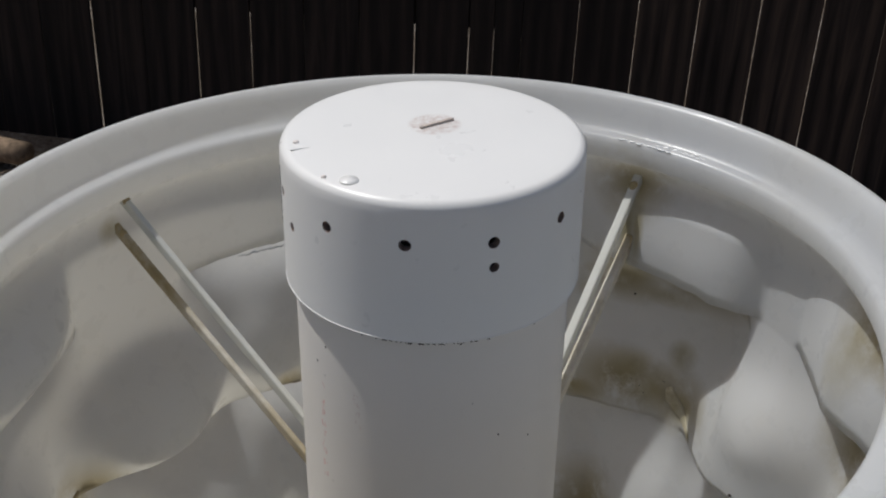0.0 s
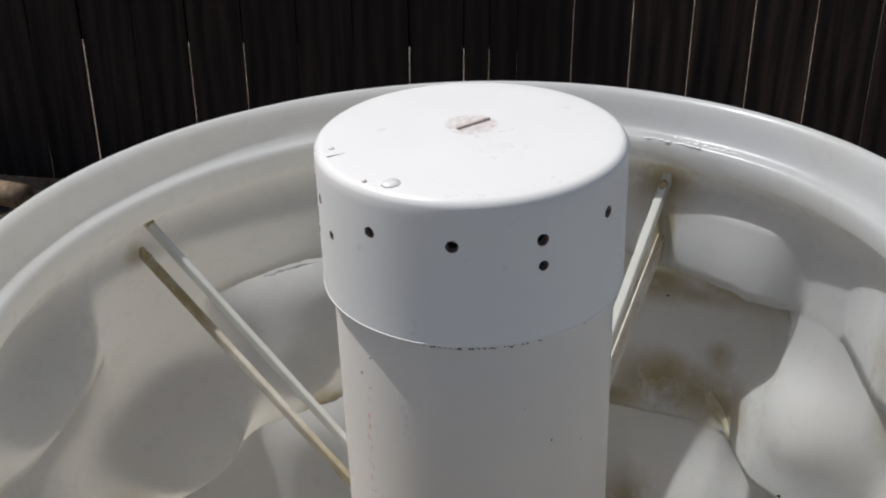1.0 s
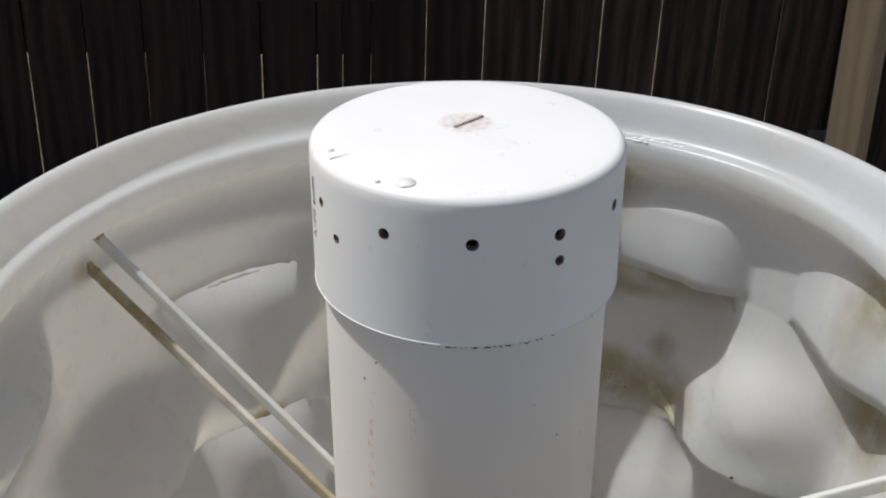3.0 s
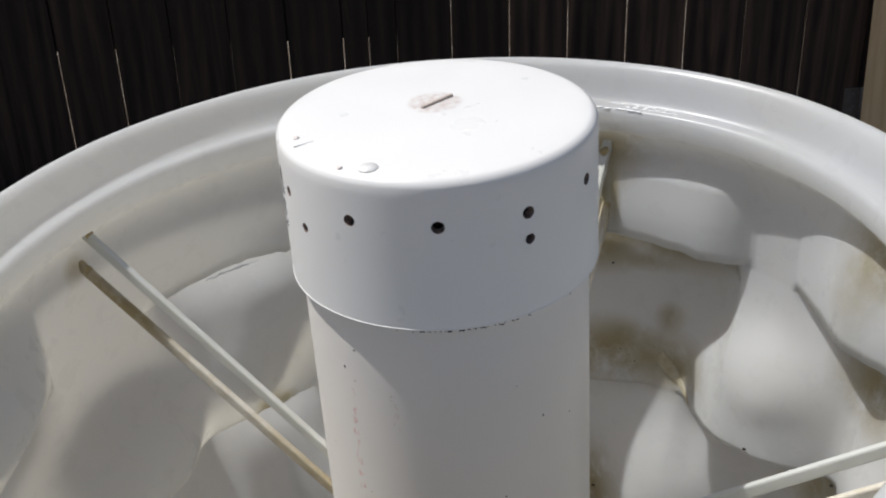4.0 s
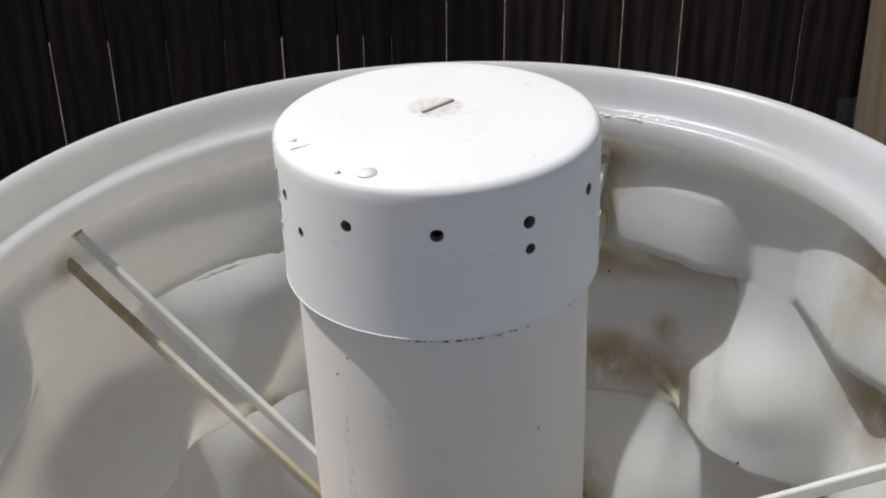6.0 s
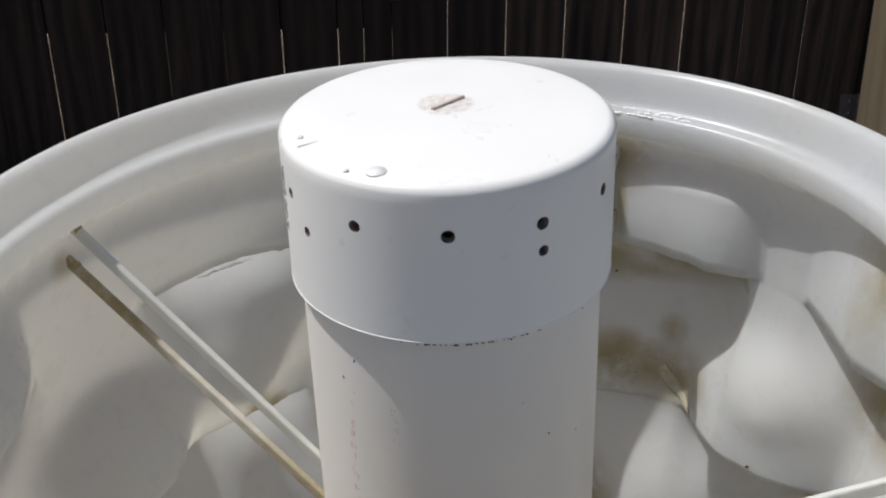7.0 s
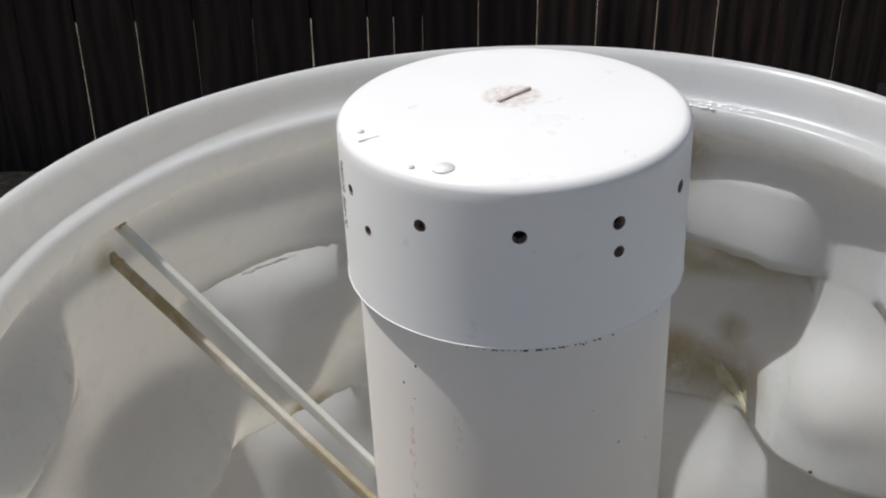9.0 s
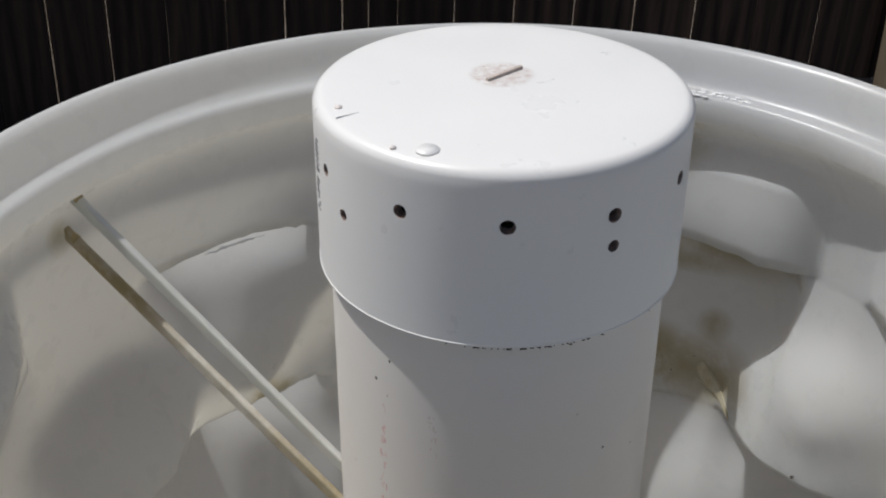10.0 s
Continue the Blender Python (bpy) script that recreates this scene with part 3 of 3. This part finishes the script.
bm = bmesh.new()
n, rings = 14, 9
log_rings = []
for k in range(rings):
    u = k / (rings - 1)
    r = 0.045 * (1 - 0.25 * u)
    log_rings.append([bm.verts.new((-0.4 + 0.4 * u, (r + 0.006 * noise.noise(Vector((k, i * 0.9, 3)))) * math.cos(2 * math.pi * i / n), 0.045 + (r + 0.006 * noise.noise(Vector((k, i * 0.9, 0)))) * math.sin(2 * math.pi * i / n))) for i in range(n)])
for a, b in zip(log_rings, log_rings[1:]):
    for i in range(n):
        bm.faces.new((a[i], a[(i + 1) % n], b[(i + 1) % n], b[i]))
bm.faces.new(log_rings[0])
bm.faces.new(log_rings[-1])
bmesh.ops.recalc_face_normals(bm, faces=bm.faces)
log = part("fallen_branch", bm, BARK)
log.matrix_basis = pose(-1.56, 2.24, 0.02, 0, 0, -12)
tagged(log, "short weathered branch lying on the soil", "branch")

bm = bmesh.new()
stem = [Vector((-0.10 + 0.20 * u, 0.05 - 0.10 * u - 0.02 * u * u, 0.03 + 0.03 * math.sin(math.pi * u) + 0.012 * u)) for u in (0, 0.17, 0.33, 0.5, 0.67, 0.83, 1)]
rings = [[bm.verts.new(p + Vector((0, 0.0016 * math.cos(k * math.pi / 3), 0.0016 * math.sin(k * math.pi / 3)))) for k in range(6)] for p in stem]
for ra, rb in zip(rings, rings[1:]):
    for k in range(6):
        bm.faces.new((ra[k], ra[(k + 1) % 6], rb[(k + 1) % 6], rb[k]))
bm.faces.new(rings[0])
bm.faces.new(rings[-1])
bmesh.ops.recalc_face_normals(bm, faces=bm.faces)
ob = part("dry_stem", bm, plain("pale_stem", (0.55, 0.52, 0.44), 0.7, 0, 0.2, 60))
ob.matrix_basis = pose(-1.43, 2.33, -0.025)
tagged(ob, "thin pale dry stem lying on the soil", "stem")


def wall_r(az, dz):
    return 0.2875 - wall_shift(az, RIM + dz, -1)[0] - rim_squeeze(az, 0.297)


def crumb(az, dz, r, size):
    bm = bmesh.new()
    bmesh.ops.create_icosphere(bm, subdivisions=1, radius=size)
    for v in bm.verts:
        v.co = Vector((v.co.x * 1.5, v.co.y * 0.7, v.co.z * 0.5)) + Vector((0, 0, 0.3 * size * noise.noise(v.co * 900)))
    ob = part("leaf_crumb", bm, BUG)
    if dz < -0.08:
        r = wall_r(az, dz) - 0.0007
    x, y, z = on_wall(az, dz, r)
    ob.matrix_basis = pose(x, y, z, 0, 30, az + 40)
    tagged(ob, "dark dry leaf crumb stuck to the drum wall", "leaf crumb", "leaf crumbs in the drum")

for az, dz, r, size in ((67.1, -0.176, 0.2905, 0.0016), (36.0, -0.262, 0.2935, 0.0022), (64.3, -0.241, 0.279, 0.0008), (62.7, -0.245, 0.2806, 0.0007), (61.8, -0.250, 0.2808, 0.0009), (58.9, -0.236, 0.2857, 0.0008)):
    crumb(az, dz, r, size)

water = Mat("wet_plastic", 0.06, 0.6)
water.colour(water.ramp(water.noise(200, 3), [(0.3, (0.74, 0.74, 0.72)), (0.7, (0.80, 0.80, 0.79))]))
bm = bmesh.new()
for k in range(34):
    az = random.gauss(60.5, 2.0) if k < 22 else random.gauss(66, 3)
    r, dz = (random.uniform(0.2735, 0.2785), -0.0262) if k < 22 else (random.uniform(0.2700, 0.2725), -0.0270)
    if r > 0.2765:
        dz = -0.0255
    s_ = random.uniform(0.0008, 0.0012)
    x, y, z = on_wall(az, dz, r)
    bmesh.ops.create_uvsphere(bm, u_segments=10, v_segments=6, radius=s_, matrix=pose(x, y, z, 0, 0, az + 90) @ Matrix.Diagonal((2.4, 1.0, 0.55, 1)))
ob = part("water_drops", bm, water.m)
tagged(ob, "small clear water drops on the drum's inner ledge", "water drops", kind="stuff")

for az, dz, size in ((-127.7, -0.108, 0.0007), (-134.0, -0.1215, 0.0008), (-129.0, -0.128, 0.0004), (-52.0, -0.155, 0.0007), (-36.0, -0.165, 0.0005), (-70, -0.20, 0.0006)):
    bm = bmesh.new()
    bmesh.ops.create_icosphere(bm, subdivisions=1, radius=size, matrix=pose(0, 0, TOP + dz, 0, 0, az) @ pose(0.0796, 0, 0) @ Matrix.Diagonal((0.3, 1, 1.2, 1)))
    part("dirt_speck", bm, GRIME, pipe, "dark speck of dirt")


# ---- melted and yellowed spots on the drum's wall ----
def yellowed(name, tones):
    m = Mat(name, 0.4, 0.4)
    m.colour(m.ramp(m.noise(160, 5, 0.7), list(zip((0.3, 0.5, 0.7), tones))))
    m.thin(0.3, (0.80, 0.72, 0.50))
    return m.m


YELLOW = yellowed("yellowed_hdpe", ((0.30, 0.24, 0.11), (0.44, 0.385, 0.22), (0.60, 0.56, 0.42)))
CREAM = yellowed("creamy_hdpe", ((0.46, 0.39, 0.22), (0.60, 0.55, 0.40), (0.70, 0.67, 0.56)))


def lump(name, az, dz, r, size, squash, mat, label):
    bm = bmesh.new()
    bmesh.ops.create_icosphere(bm, subdivisions=3, radius=size)
    for v in bm.verts:
        v.co *= 1 + 0.6 * noise.noise(v.co / size * 1.3 + Vector((az, dz * 50, 0)))
        v.co = Vector((v.co.x * squash[0], v.co.y * squash[1], v.co.z * squash[2]))
    x, y, z = in_drum(az, dz, r)
    bmesh.ops.transform(bm, matrix=pose(x, y, z, 0, 0, az), verts=bm.verts)
    return part(name, bm, mat, drum, label)


lump("melted_knot", 165.6, -0.258, 0.2855, 0.0055, (0.5, 1.2, 0.8), YELLOW, "yellowed knot of molten plastic")
lump("melted_knot", 167.5, -0.262, 0.2865, 0.0040, (0.5, 1.0, 1.0), GLUE, "brown scorched knot of plastic")
lump("melted_knot", 124.4, -0.2655, 0.2865, 0.0040, (0.5, 1.6, 0.6), GLUE, "brown scorched knot of plastic")
lump("melted_knot", 139.0, -0.269, 0.2865, 0.0022, (0.5, 1.8, 0.6), YELLOW, "yellowed knot of molten plastic")

# a yellowed flap folded over between two slits, lying close to the wall
bm = bmesh.new()
n, across_n = 14, 5
grid = []
for i in range(n + 1):
    u = i / n
    width = (0.35 + 0.65 * min(1.0, u * 4)) * (1 - u) ** 0.7 + 0.06
    row = []
    for j in range(across_n + 1):
        v = j / across_n
        az = 57.4 - 6.4 * u + 2.3 * v * width
        dz = -0.2375 - 0.0295 * u - 0.0075 * v * width
        lift = 0.0010
        row.append((bm.verts.new(in_drum(az, dz, wall_r(az, dz) - lift)), bm.verts.new(in_drum(az, dz, wall_r(az, dz) - lift + 0.0016))))
    grid.append(row)
for i in range(n):
    for j in range(across_n):
        a, b, c, d = grid[i][j], grid[i + 1][j], grid[i + 1][j + 1], grid[i][j + 1]
        bm.faces.new((a[0], b[0], c[0], d[0]))
        bm.faces.new((a[1], d[1], c[1], b[1]))
    for j in (0, across_n):
        a, b = grid[i][j], grid[i + 1][j]
        bm.faces.new((a[0], a[1], b[1], b[0]))
for i in (0, n):
    for j in range(across_n):
        a, b = grid[i][j], grid[i][j + 1]
        bm.faces.new((a[0], a[1], b[1], b[0]))
bmesh.ops.recalc_face_normals(bm, faces=bm.faces)
part("folded_flap", bm, CREAM, drum, "yellowed flap of plastic folded over")

# a dirty drip where the brace meets the pipe
for az, z0, z1, w in ((171, 0.945, 0.995, 0.0012), (173.5, 0.94, 0.975, 0.0008)):
    bm = bmesh.new()
    box(bm, (0.0004, w, z1 - z0), pose(0, 0, (z0 + z1) / 2, 0, 0, az) @ pose(0.0797, 0, 0, 3))
    part("dirt_streak", bm, GRIME, pipe, "thin brown dirt streak", smooth=False)

for az, dz, r, size in ((68.7, -0.3856, 0.2775, 0.0022), (25.6, -0.2828, 0.2888, 0.0020), (65.6, -0.0705, 0.2855, 0.0011), (64.6, -0.0715, 0.2860, 0.0008), (65.9, -0.0745, 0.2862, 0.0009),
                        (62.6, -0.0690, 0.2855, 0.0010), (61.6, -0.0700, 0.2860, 0.0008), (60.4, -0.0685, 0.2852, 0.0011), (66.5, -0.0800, 0.2855, 0.0009)):
    crumb(az, dz, r, size)


# the slit's torn lip, glossy where it melted
def torn_lip(az0, az1, dz, r, thick, mat, label, seed):
    bm = bmesh.new()
    n, k, rings = 44, 8, []
    for i in range(n + 1):
        u = i / n
        az = az0 + (az1 - az0) * u
        q = Vector((u * 9, seed, 0))
        t = thick * (0.25 + math.sin(math.pi * u) ** 0.6 * (0.8 + 0.9 * noise.noise(q * 1.4)))
        zz = dz + 0.0016 * noise.noise(q) + 0.0010 * noise.noise(q * 3)
        rr = r + 0.0010 * noise.noise(q * 1.7 + Vector((0, 5, 0)))
        rings.append([bm.verts.new(in_drum(az, zz + 1.5 * t * math.sin(2 * math.pi * j / k), rr + 0.7 * t * math.cos(2 * math.pi * j / k))) for j in range(k)])
    for a, b in zip(rings, rings[1:]):
        for j in range(k):
            bm.faces.new((a[j], a[(j + 1) % k], b[(j + 1) % k], b[j]))
    bm.faces.new(rings[0])
    bm.faces.new(rings[-1])
    bmesh.ops.recalc_face_normals(bm, faces=bm.faces)
    part("torn_lip", bm, mat, drum, label)


torn_lip(132.5, 123.5, -0.1340, 0.2866, 0.0007, water.m, "glossy melted lip of the slit", 1)
